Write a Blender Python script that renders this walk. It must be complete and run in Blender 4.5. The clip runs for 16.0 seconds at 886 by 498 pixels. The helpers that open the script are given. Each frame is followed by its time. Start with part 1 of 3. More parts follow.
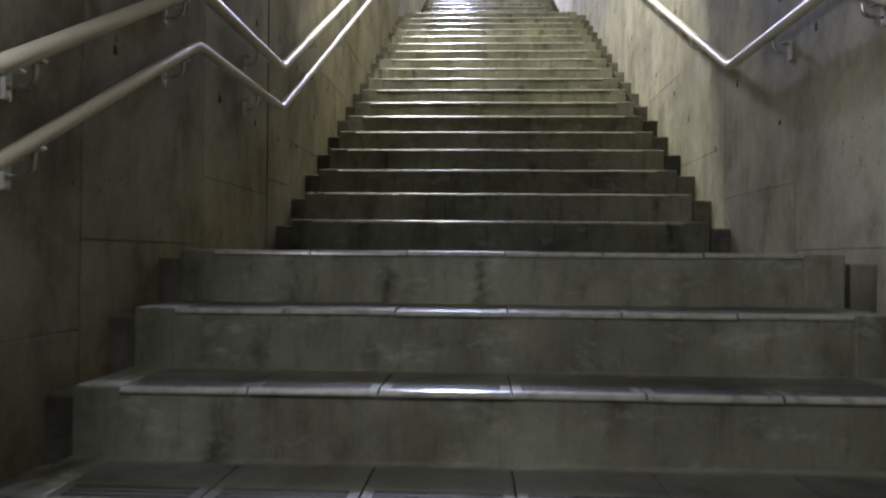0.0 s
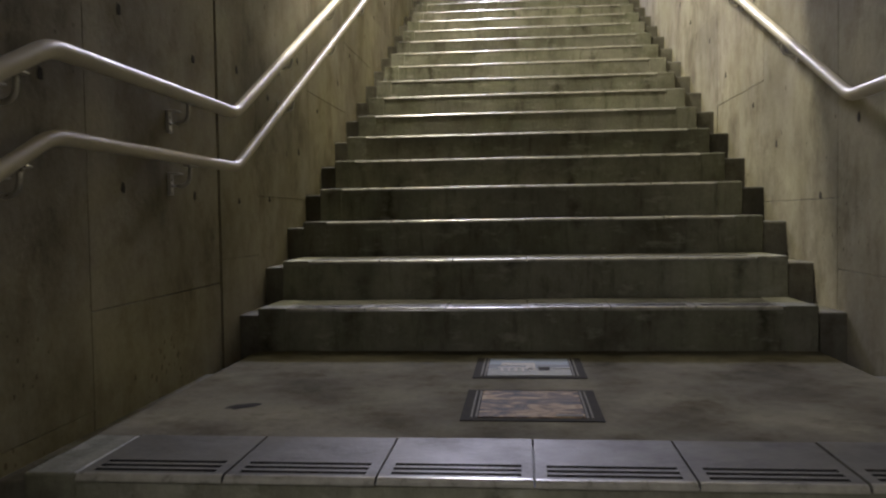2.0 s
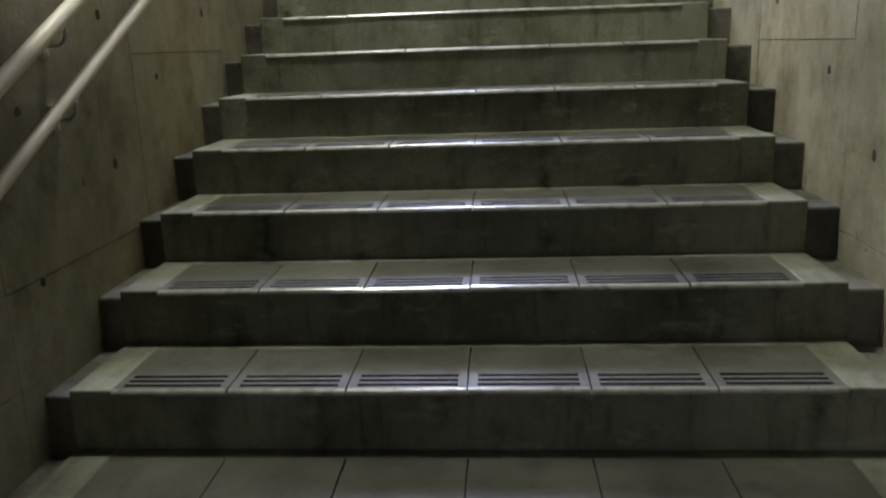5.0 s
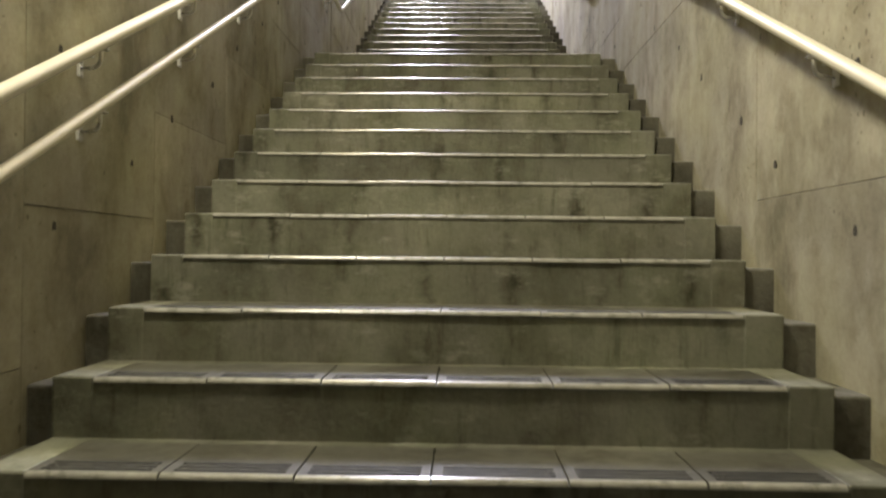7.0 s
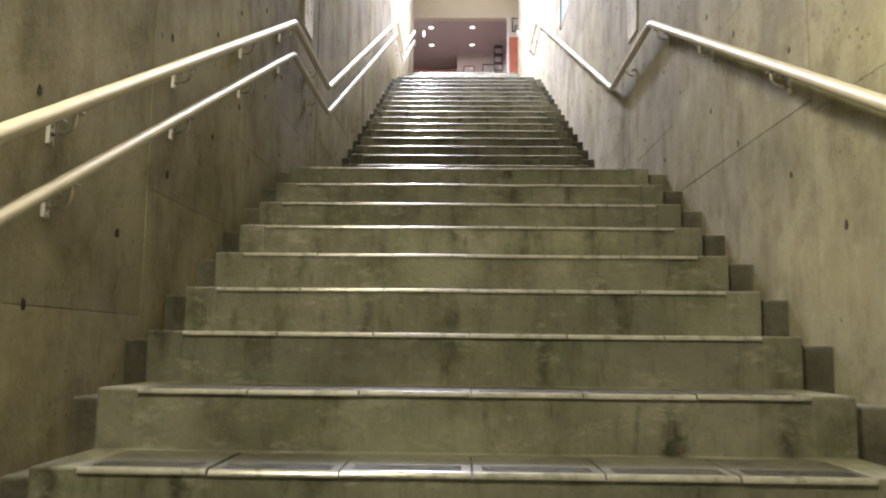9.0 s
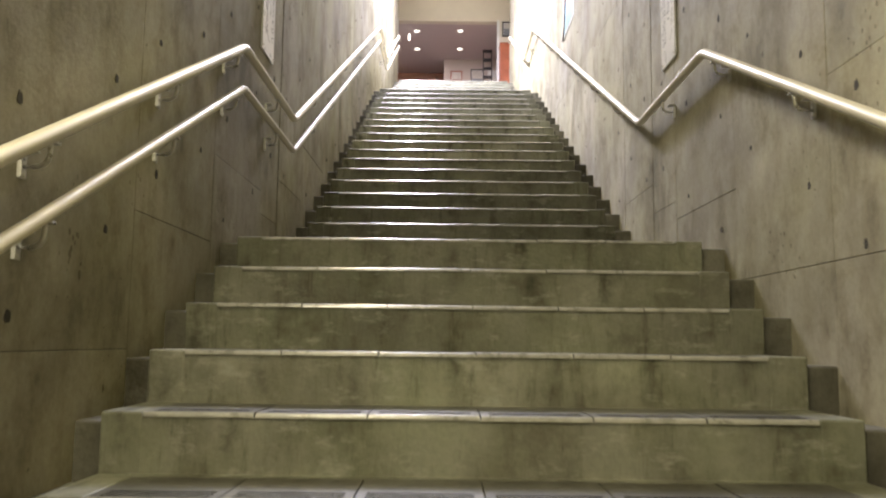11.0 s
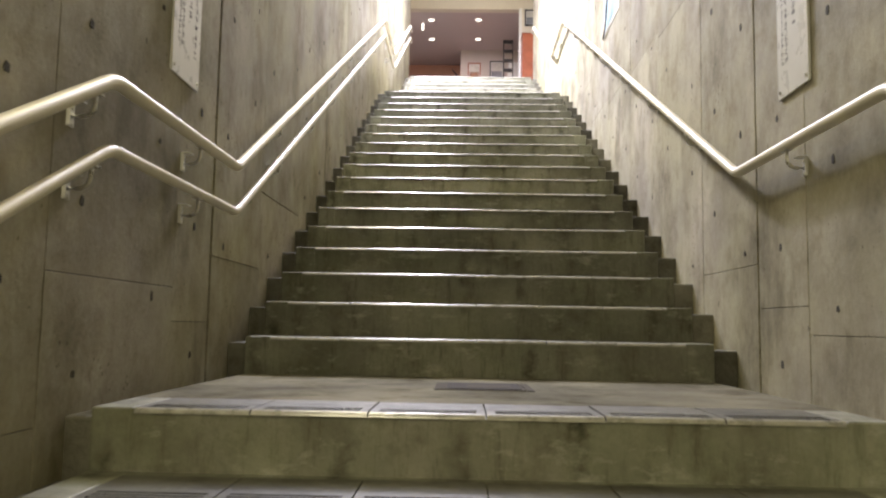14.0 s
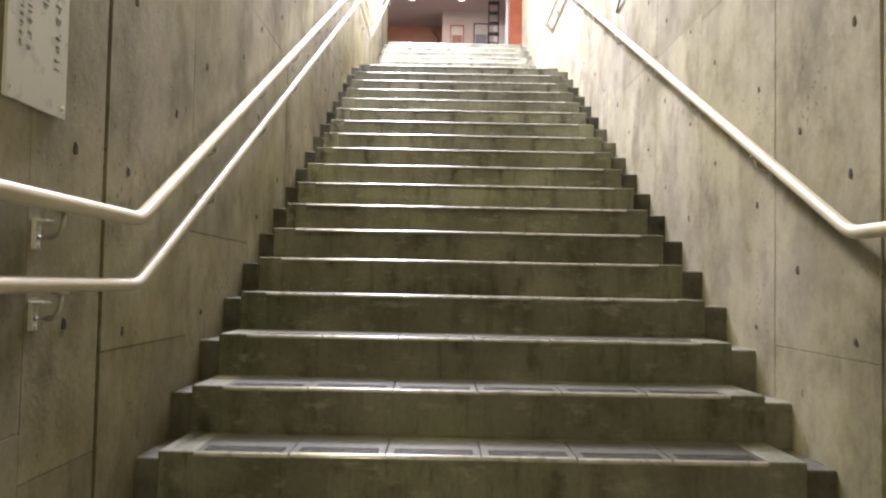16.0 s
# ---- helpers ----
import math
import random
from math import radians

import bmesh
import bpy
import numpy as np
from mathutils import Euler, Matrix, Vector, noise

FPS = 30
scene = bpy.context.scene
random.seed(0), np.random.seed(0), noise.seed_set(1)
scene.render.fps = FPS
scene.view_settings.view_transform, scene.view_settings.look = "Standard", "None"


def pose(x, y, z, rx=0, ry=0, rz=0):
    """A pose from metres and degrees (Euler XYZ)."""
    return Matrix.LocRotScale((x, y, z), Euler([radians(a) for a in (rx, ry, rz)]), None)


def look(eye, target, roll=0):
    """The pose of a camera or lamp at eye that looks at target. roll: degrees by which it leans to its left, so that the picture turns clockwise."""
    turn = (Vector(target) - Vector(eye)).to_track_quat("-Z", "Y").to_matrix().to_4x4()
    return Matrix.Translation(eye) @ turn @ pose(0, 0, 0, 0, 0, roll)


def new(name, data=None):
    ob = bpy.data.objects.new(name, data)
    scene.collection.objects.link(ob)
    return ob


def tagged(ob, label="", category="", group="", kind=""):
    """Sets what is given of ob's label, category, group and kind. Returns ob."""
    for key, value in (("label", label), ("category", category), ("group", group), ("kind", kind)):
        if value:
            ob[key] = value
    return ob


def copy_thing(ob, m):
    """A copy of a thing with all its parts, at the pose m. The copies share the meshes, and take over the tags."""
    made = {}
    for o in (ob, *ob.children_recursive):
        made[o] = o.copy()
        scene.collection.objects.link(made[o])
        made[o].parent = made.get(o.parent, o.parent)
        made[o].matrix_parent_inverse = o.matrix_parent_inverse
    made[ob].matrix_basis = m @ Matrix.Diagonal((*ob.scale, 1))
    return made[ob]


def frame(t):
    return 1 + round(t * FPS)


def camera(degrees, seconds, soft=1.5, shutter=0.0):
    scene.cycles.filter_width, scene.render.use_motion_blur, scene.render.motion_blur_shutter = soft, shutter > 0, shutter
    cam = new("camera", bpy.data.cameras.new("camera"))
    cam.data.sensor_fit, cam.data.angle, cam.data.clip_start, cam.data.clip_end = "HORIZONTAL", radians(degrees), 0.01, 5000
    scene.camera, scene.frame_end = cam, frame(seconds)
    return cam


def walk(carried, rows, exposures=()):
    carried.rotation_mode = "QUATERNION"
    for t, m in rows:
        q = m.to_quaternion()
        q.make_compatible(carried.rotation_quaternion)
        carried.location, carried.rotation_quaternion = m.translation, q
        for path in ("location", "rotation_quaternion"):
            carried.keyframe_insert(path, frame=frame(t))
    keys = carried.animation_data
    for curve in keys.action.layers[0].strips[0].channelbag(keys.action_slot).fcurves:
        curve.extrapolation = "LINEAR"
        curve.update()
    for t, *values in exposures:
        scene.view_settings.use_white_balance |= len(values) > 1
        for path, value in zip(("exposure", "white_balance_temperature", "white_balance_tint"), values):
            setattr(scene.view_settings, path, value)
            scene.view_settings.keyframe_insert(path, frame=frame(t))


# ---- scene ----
cam = camera(57.4, 16.0, 2.2, 0.35)
PATH = [
    (0, (-0.069, -2.479, -0.018), (-0.166, -0.482, 0.002), 0.5),
    (0.5, (-0.012, -2.216, 0.114), (-0.128, -0.222, 0.202), 0.0),
    (1, (-0.054, -1.963, 0.232), (-0.228, 0.029, 0.276), -0.7),
    (1.5, (-0.057, -1.734, 0.34), (-0.064, 0.266, 0.367), 0.5),
    (2, (-0.02, -1.495, 0.494), (-0.213, 0.494, 0.414), -0.9),
    (2.5, (-0.025, -1.238, 0.582), (-0.122, 0.746, 0.353), 0.3),
    (3, (0.052, -1.004, 0.671), (-0.004, 0.963, 0.314), -1.2),
    (3.5, (0.031, -0.777, 0.805), (-0.109, 1.125, 0.201), -0.7),
    (4, (0.021, -0.514, 0.97), (-0.038, 1.375, 0.316), 3.0),
    (4.5, (0.047, -0.262, 1.042), (-0.017, 1.666, 0.516), -0.2),
    (5, (0.091, -0.04, 1.137), (-0.056, 1.893, 0.646), -2.0),
    (7.3, (0.057, 1.561, 1.469), (0.01, 3.559, 1.55), 0.7),
    (7.5, (0.05, 1.705, 1.485), (-0.033, 3.7, 1.594), 0.2),
    (8, (0.019, 2.044, 1.623), (-0.166, 4.031, 1.749), 0.0),
    (8.5, (-0.033, 2.301, 1.772), (-0.02, 4.288, 2.003), 1.8),
    (9, (-0.027, 2.559, 1.889), (-0.074, 4.545, 2.12), 0.6),
    (9.5, (-0.111, 2.82, 2.007), (-0.263, 4.809, 2.161), 2.1),
    (10, (-0.121, 3.016, 2.129), (-0.116, 5.007, 2.324), 0.9),
    (10.2, (-0.116, 3.132, 2.182), (-0.096, 5.117, 2.421), -0.1),
    (12.3, (-0.092, 4.151, 2.751), (-0.15, 6.141, 2.947), 2.4),
    (12.5, (-0.087, 4.245, 2.768), (-0.099, 6.233, 2.984), 2.7),
    (13, (-0.035, 4.479, 2.892), (-0.127, 6.463, 3.129), 1.0),
    (13.5, (-0.096, 4.748, 3.018), (-0.22, 6.734, 3.218), 1.0),
    (14, (-0.064, 4.988, 3.101), (-0.115, 6.978, 3.29), 1.0),
    (14.5, (-0.026, 5.231, 3.244), (-0.133, 7.222, 3.402), -0.3),
    (15, (-0.089, 5.494, 3.379), (-0.098, 7.492, 3.471), 2.6),
    (15.5, (-0.104, 5.752, 3.484), (-0.051, 7.75, 3.543), 2.1),
    (16, (-0.139, 5.963, 3.579), (-0.134, 7.961, 3.665), 1.1),
]
EXPOSURES = [  # seconds, stops, kelvin, tint
    (0.0, 0.35, 5600, 14), (0.5, 0.25, 5800, 17), (1.5, 0.12, 5900, 17), (2.5, 0.05, 6300, 15), (3.5, -0.15, 5800, 14), (5.0, -0.25, 5500, 14), (7.4, -0.2, 6500, 12), (8.7, -0.25, 6550, 11), (9.5, -0.45, 6550, 11), (10.1, -0.3, 6600, 11), (12.5, -0.33, 6900, 9), (14.3, -0.25, 6850, 9), (16.0, -0.15, 6950, 9)]
walk(cam, [(t, look(eye, target, roll)) for t, eye, target, roll in PATH], EXPOSURES)

T, R = 0.33, 0.16          # tread and riser
R3, R4 = 0.1622, 0.163      # slightly steeper upper flights
LAND = 1.45                 # landing, nosing to next nosing
XL, XR = -1.09, 1.125       # wall faces
ML, MR = -1.01, 1.02       # edges of the tiled stair, gutters beyond
N2, N3, N4, N1 = 18, 18, 9, 12
Y2 = LAND                              # first nosing of each flight
Y3 = Y2 + (N2 - 1) * T + LAND
Y4 = Y3 + (N3 - 1) * T + LAND
YTOP = Y4 + (N4 - 1) * T
Z2 = N2 * R
Z3 = Z2 + N3 * R3
ZTOP = Z3 + N4 * R4
YLOW, ZLOW = -N1 * T, -N1 * R
YBACK = 23.4
YDROP = 2.25                            # end of the unseen low ceiling, set to shade the first landing
CLEAR = 4.0                            # headroom above the stair line


def stair_z(y):
    """Height of the stair line at y."""
    def flight(y, y0, z0, n, rise=R):
        return z0 + rise * min(max((y - y0) / T + 1, 0), n)
    if y < 0.0:
        return max(ZLOW, R * y / T)
    if y < Y2 - T:
        return 0.0
    if y < Y3 - T:
        return flight(y, Y2, 0.0, N2)
    if y < Y4 - T:
        return flight(y, Y3, Z2, N3, R3)
    return flight(y, Y4, Z3, N4, R4)


def headroom(y):
    """Headroom of the unseen ceiling, set low over the first flight to block light."""
    return CLEAR if y > YDROP else 2.4


# ---- world and lights ----
world = bpy.data.worlds.new("world")
scene.world = world
world.use_nodes = True
world.node_tree.nodes["Background"].inputs[0].default_value = (0.9, 0.95, 1.0, 1)
world.node_tree.nodes["Background"].inputs[1].default_value = 0.02


def lamp(name, at, towards, size_x, size_y, power, colour):
    data = bpy.data.lights.new(name, "AREA")
    data.shape, data.size, data.size_y = "RECTANGLE", size_x, size_y
    data.energy, data.color = power, colour
    ob = new(name, data)
    ob.matrix_world = look(at, towards)
    return ob


WARM, MILD, PALE, COOL = (1.0, 0.91, 0.58), (1.0, 0.93, 0.68), (1.0, 0.95, 0.87), (0.81, 0.81, 1.0)
# Lamps out of view, assumed overhead; place and power set by the brightness wanted.
LIGHTS = [  # y, x, power, colour, length, tilt away from the wall in degrees
    (-1.8, -0.92, 31, PALE, 1.2, 66),
    (2.9, -0.9, 260, MILD, 1.0, 22),
    (4.7, -0.93, 68, WARM, 1.2, 5),
    (9.5, -0.9, 78, WARM, 1.2, 0),
    (11.2, -0.75, 120, COOL, 1.2, 0),
    (13.3, -0.75, 420, COOL, 1.2, 0),
    (15.8, -0.75, 1450, COOL, 1.2, 0),
]
for ly, lx, power, colour, length, tilt in LIGHTS:
    lz = stair_z(ly) + headroom(ly) - 0.4
    lean = math.radians(tilt)
    lamp("area_lamp", (lx, ly, lz), (lx + math.sin(lean), ly, lz - math.cos(lean)), 0.25, length, power, colour)
lamp("area_lamp", (-0.4, 21.9, 9.46), (-0.4, 21.9, 8.0), 1.6, 1.2, 42, (1.0, 0.82, 0.8))
# Added fill over the stair head, with no fitting.
lamp("area_lamp", (0.2, 19.6, 10.6), (0.2, 19.7, 8.0), 1.6, 0.8, 22, (1.0, 0.95, 0.85))

# ---- materials ----


def material(name, rough=0.7, metal=0.0):
    m = bpy.data.materials.new(name)
    m.use_nodes = True
    b = m.node_tree.nodes["Principled BSDF"]
    b.inputs["Roughness"].default_value, b.inputs["Metallic"].default_value = rough, metal
    return m, m.node_tree, b


def node(tree, kind, **values):
    n = tree.nodes.new(kind)
    for key, value in values.items():
        n.inputs[key.replace("_", " ")].default_value = value
    return n


def ramp(tree, source, stops):
    n = tree.nodes.new("ShaderNodeValToRGB")
    while len(n.color_ramp.elements) < len(stops):
        n.color_ramp.elements.new(0.5)
    for e, (p, c) in zip(n.color_ramp.elements, stops):
        e.position, e.color = p, (*c, 1) if len(c) == 3 else (c[0], c[0], c[0], 1)
    tree.links.new(source, n.inputs[0])
    return n.outputs[0]


def mix(tree, kind, fac, a, b):
    n = tree.nodes.new("ShaderNodeMix")
    n.data_type, n.blend_type = "RGBA", kind
    for sock, v in ((n.inputs[0], fac), (n.inputs[6], a), (n.inputs[7], b)):
        if hasattr(v, "is_linked"):
            tree.links.new(v, sock)
        elif isinstance(v, tuple):
            sock.default_value = (*v, 1)
        else:
            sock.default_value = v
    return n.outputs[2]


def math_node(tree, op, a, b=0.0):
    n = tree.nodes.new("ShaderNodeMath")
    n.operation = op
    for sock, v in ((n.inputs[0], a), (n.inputs[1], b)):
        if hasattr(v, "is_linked"):
            tree.links.new(v, sock)
        else:
            sock.default_value = v
    return n.outputs[0]


def place(tree, scale, source=None):
    """World position, stretched by scale."""
    if source is None:
        source = tree.nodes.new("ShaderNodeNewGeometry").outputs["Position"]
    mp = tree.nodes.new("ShaderNodeMapping")
    mp.inputs["Scale"].default_value = scale
    tree.links.new(source, mp.inputs["Vector"])
    return mp.outputs[0]


def noise_tex(tree, scale, size, detail=5.0, rough=0.55):
    n = node(tree, "ShaderNodeTexNoise", Scale=size, Detail=detail, Roughness=rough)
    tree.links.new(place(tree, scale), n.inputs["Vector"])
    return n.outputs["Fac"]


def bump(tree, shader, height, strength, distance):
    n = node(tree, "ShaderNodeBump", Strength=strength, Distance=distance)
    tree.links.new(height, n.inputs["Height"])
    tree.links.new(n.outputs[0], shader.inputs["Normal"])


def concrete(name, dark, light, rough, stains, spread=0.12, streak=(1.0, 1.9, 0.32), grain=1.0):
    """Cast concrete: cloudy tone, streaks, dark spots, pores; each piece a little different."""
    m, t, b = material(name, rough)
    b.inputs["Specular IOR Level"].default_value = 0.22
    cloud = noise_tex(t, (1, 1, 1), 1.7, 6, 0.6)
    col = ramp(t, cloud, [(0.3, dark), (0.7, light)])
    run = noise_tex(t, streak, 2.6, 6, 0.62)
    col = mix(t, "MULTIPLY", stains, col, ramp(t, run, [(0.30, (0.45, 0.42, 0.36)), (0.55, (1, 1, 1))]))
    blot = noise_tex(t, (1, 1, 1), 5.5, 7, 0.68)
    col = mix(t, "MULTIPLY", stains * 0.9, col, ramp(t, blot, [(0.3, (0.5, 0.47, 0.4)), (0.47, (1, 1, 1)), (0.7, (1.0, 1.0, 1.0)), (0.8, (1.18, 1.17, 1.12))]))
    fine = noise_tex(t, (1, 1, 1), 60, 4, 0.6)
    col = mix(t, "MULTIPLY", 0.35, col, ramp(t, fine, [(0.3, (0.72, 0.72, 0.7)), (0.6, (1.05, 1.05, 1.05))]))
    info = t.nodes.new("ShaderNodeObjectInfo")
    tone = math_node(t, "MULTIPLY_ADD", info.outputs["Random"], spread * 2)
    t.nodes[-1].inputs[2].default_value = 1 - spread
    grey = t.nodes.new("ShaderNodeCombineColor")
    for k in range(3):
        t.links.new(tone, grey.inputs[k])
    col = mix(t, "MULTIPLY", 1.0, col, grey.outputs[0])
    t.links.new(col, b.inputs["Base Color"])
    t.links.new(ramp(t, blot, [(0.3, (min(rough + 0.15, 1),)), (0.7, (rough - 0.12,))]), b.inputs["Roughness"])
    height = math_node(t, "MULTIPLY_ADD", blot, 1.6)
    t.links.new(fine, t.nodes[-1].inputs[2])
    bump(t, b, height, 0.35 * grain, 0.006)
    return m


def pitted_wall():
    """The cast wall: blotched, yellowed in places, pocked with small dark pits."""
    m = concrete("wall_concrete", (0.31, 0.296, 0.24), (0.48, 0.462, 0.385), 0.76, 0.55, 0.09, (1.0, 1.0, 0.8), 0.6)
    t, b = m.node_tree, m.node_tree.nodes["Principled BSDF"]
    old = b.inputs["Base Color"].links[0].from_socket
    tint = ramp(t, noise_tex(t, (1, 1, 1), 0.9, 4), [(0.35, (0.98, 0.95, 0.98)), (0.65, (1.02, 1.0, 0.84))])
    col = mix(t, "MULTIPLY", 1.0, old, tint)
    damp = ramp(t, noise_tex(t, (1, 1, 0.6), 2.9, 8, 0.72), [(0.36, (0.36, 0.33, 0.27)), (0.47, (0.82, 0.81, 0.77)), (0.56, (1, 1, 1))])
    col = mix(t, "MULTIPLY", 0.62, col, damp)
    drip = ramp(t, noise_tex(t, (1.0, 7.0, 0.7), 3.0, 7, 0.72), [(0.31, (0.3, 0.28, 0.23)), (0.4, (0.82, 0.81, 0.78)), (0.47, (1, 1, 1))])
    col = mix(t, "MULTIPLY", 0.14, col, drip)
    pit = node(t, "ShaderNodeTexVoronoi", Scale=7.0, Randomness=1.0)
    t.links.new(place(t, (1, 1, 0.6)), pit.inputs["Vector"])
    gate = noise_tex(t, (1, 1, 1), 4.0, 2)
    spot = math_node(t, "MULTIPLY_ADD", gate, 0.16)
    t.nodes[-1].inputs[2].default_value = -0.04
    dot = math_node(t, "LESS_THAN", pit.outputs["Distance"], math_node(t, "MULTIPLY", spot, 1.0))
    col = mix(t, "MULTIPLY", math_node(t, "MULTIPLY", dot, 0.62), col, (0.22, 0.2, 0.16))
    speck = node(t, "ShaderNodeTexVoronoi", Scale=34.0, Randomness=1.0)
    t.links.new(place(t, (1, 1, 0.7)), speck.inputs["Vector"])
    patch = ramp(t, noise_tex(t, (1, 1, 1), 2.1, 4, 0.65), [(0.5, (0.0,)), (0.68, (0.24,))])
    col = mix(t, "MULTIPLY", math_node(t, "MULTIPLY", math_node(t, "LESS_THAN", speck.outputs["Distance"], patch), 0.6), col, (0.25, 0.22, 0.17))
    t.links.new(col, b.inputs["Base Color"])
    return m


def plain(name, colour, rough, metal=0.0, wear=0.15, size=14.0):
    """A plain finish with faint mottling and wear."""
    m, t, b = material(name, rough, metal)
    n = noise_tex(t, (1, 1, 1), size, 5, 0.6)
    dark = tuple(c * (1 - wear) for c in colour)
    t.links.new(ramp(t, n, [(0.35, dark), (0.65, colour)]), b.inputs["Base Color"])
    t.links.new(ramp(t, n, [(0.3, (max(rough - 0.08, 0.02),)), (0.7, (min(rough + 0.1, 1),))]), b.inputs["Roughness"])
    return m


def glowing(name, colour, strength):
    m, t, b = material(name, 0.5)
    b.inputs["Base Color"].default_value = (*colour, 1)
    b.inputs["Emission Color"].default_value = (*colour, 1)
    b.inputs["Emission Strength"].default_value = strength
    return m


def riser_concrete():
    """Concrete steps, dirt run down from each tile joint."""
    m = concrete("step_concrete", (0.14, 0.138, 0.108), (0.28, 0.277, 0.222), 0.58, 0.7, 0.16, (1.3, 1.0, 0.9))
    t, b = m.node_tree, m.node_tree.nodes["Principled BSDF"]
    old = b.inputs["Base Color"].links[0].from_socket
    geo = t.nodes.new("ShaderNodeNewGeometry")
    xyz = t.nodes.new("ShaderNodeSeparateXYZ")
    t.links.new(geo.outputs["Position"], xyz.inputs[0])
    wob = noise_tex(t, (2, 1, 3), 6.0, 5, 0.7)
    x = math_node(t, "MULTIPLY_ADD", wob, 0.13)
    t.links.new(xyz.outputs[0], t.nodes[-1].inputs[2])
    near = math_node(t, "PINGPONG", x, 0.15)
    streak = ramp(t, math_node(t, "DIVIDE", near, 0.15), [(0.0, (0.22, 0.21, 0.165)), (0.1, (0.55, 0.54, 0.5)), (0.26, (1, 1, 1))])
    gate = ramp(t, noise_tex(t, (1.1, 1.7, 3.1), 1.3, 3), [(0.46, (0.0,)), (0.66, (0.9,))])
    col = mix(t, "MULTIPLY", gate, old, streak)
    # Uneven olive tint in broad patches.
    olive = ramp(t, noise_tex(t, (1, 1, 1), 2.2, 6, 0.65), [(0.4, (1.0, 1.0, 1.0)), (0.62, (0.86, 0.95, 0.72))])
    col = mix(t, "MULTIPLY", 0.4, col, olive)
    drip = ramp(t, noise_tex(t, (8.0, 1.0, 1.3), 3.0, 7, 0.72), [(0.33, (0.3, 0.28, 0.22)), (0.42, (0.8, 0.79, 0.75)), (0.5, (1, 1, 1))])
    col = mix(t, "MULTIPLY", 0.55, col, drip)
    lime = ramp(t, noise_tex(t, (1.0, 1.0, 2.2), 7.0, 7, 0.7), [(0.56, (0.0,)), (0.72, (0.5,))])
    col = mix(t, "MIX", lime, col, (0.42, 0.42, 0.36))
    t.links.new(col, b.inputs["Base Color"])
    return m


def glazed(m, rough):
    """A worn glaze over the finish."""
    b = m.node_tree.nodes["Principled BSDF"]
    b.inputs["Coat Weight"].default_value = 1.0
    b.inputs["Coat Roughness"].default_value = rough
    b.inputs["Coat IOR"].default_value = 1.55
    return m


WALL = pitted_wall()
STEP = riser_concrete()
LANDING = concrete("landing_concrete", (0.085, 0.079, 0.057), (0.235, 0.219, 0.162), 0.85, 0.95, 0.05, (1.2, 1.2, 1.0))
LANDING.node_tree.nodes["Principled BSDF"].inputs["Specular IOR Level"].default_value = 0.06
GUTTER = concrete("gutter_concrete", (0.06, 0.056, 0.044), (0.23, 0.222, 0.18), 0.75, 0.85, 0.2, (3, 3, 1.0), 2.0)
TILE = concrete("tile_face", (0.066, 0.064, 0.053), (0.14, 0.136, 0.112), 0.45, 0.8, 0.12, (1, 1, 1), 0.5)
NOSE = glazed(plain("tile_nosing", (0.36, 0.352, 0.305), 0.3, 0.0, 0.35, 22), 0.2)
RIB = concrete("tile_rib", (0.075, 0.073, 0.06), (0.15, 0.146, 0.12), 0.5, 0.8, 0.15, (1, 1, 1), 0.5)
GROOVE = plain("groove_dirt", (0.02, 0.019, 0.016), 0.8)
JOINT = plain("joint_dirt", (0.05, 0.047, 0.04), 0.9)
RAIL = plain("rail_resin", (0.76, 0.71, 0.58), 0.42, 0.0, 0.1, 9)
STEEL = plain("bracket_steel", (0.70, 0.69, 0.65), 0.3, 0.92, 0.25, 30)
ZINC = plain("bracket_zinc", (0.72, 0.71, 0.67), 0.4, 0.25, 0.15, 30)
# Dark colour carries the shade inside a tie hole.
HOLE_SHADE = plain("tie_hole", (0.045, 0.04, 0.032), 0.9)
PLATE = plain("sign_plate", (0.66, 0.66, 0.64), 0.3, 0.0, 0.06)
INK = plain("sign_ink", (0.12, 0.12, 0.13), 0.5)
PLASTER = plain("cream_plaster", (0.74, 0.68, 0.56), 0.8, 0.0, 0.06, 3)
SOFFIT = plain("soffit_paint", (0.55, 0.47, 0.46), 0.45, 0.0, 0.06, 2)
BACKWALL = plain("grey_plaster", (0.62, 0.55, 0.50), 0.7, 0.0, 0.06, 3)
ORANGE = plain("terracotta_panel", (0.62, 0.33, 0.22), 0.55, 0.0, 0.1, 4)
REDWOOD = plain("red_wood", (0.40, 0.10, 0.035), 0.4, 0.0, 0.3, 6)
WHITE = plain("white_paint", (0.8, 0.8, 0.78), 0.4, 0.0, 0.05)
BLACK = plain("black_metal", (0.03, 0.028, 0.028), 0.4, 0.2)
PAPER = plain("poster_paper", (0.78, 0.78, 0.76), 0.45, 0.0, 0.04)
FLOOR = plain("hall_floor", (0.42, 0.38, 0.36), 0.3, 0.0, 0.15, 5)
GLOW = glowing("lamp_diffuser", (1.0, 0.95, 0.88), 4.0)


def matt(m):
    """Takes the sheen off a dull surface."""
    m.node_tree.nodes["Principled BSDF"].inputs["Specular IOR Level"].default_value = 0.12
    return m


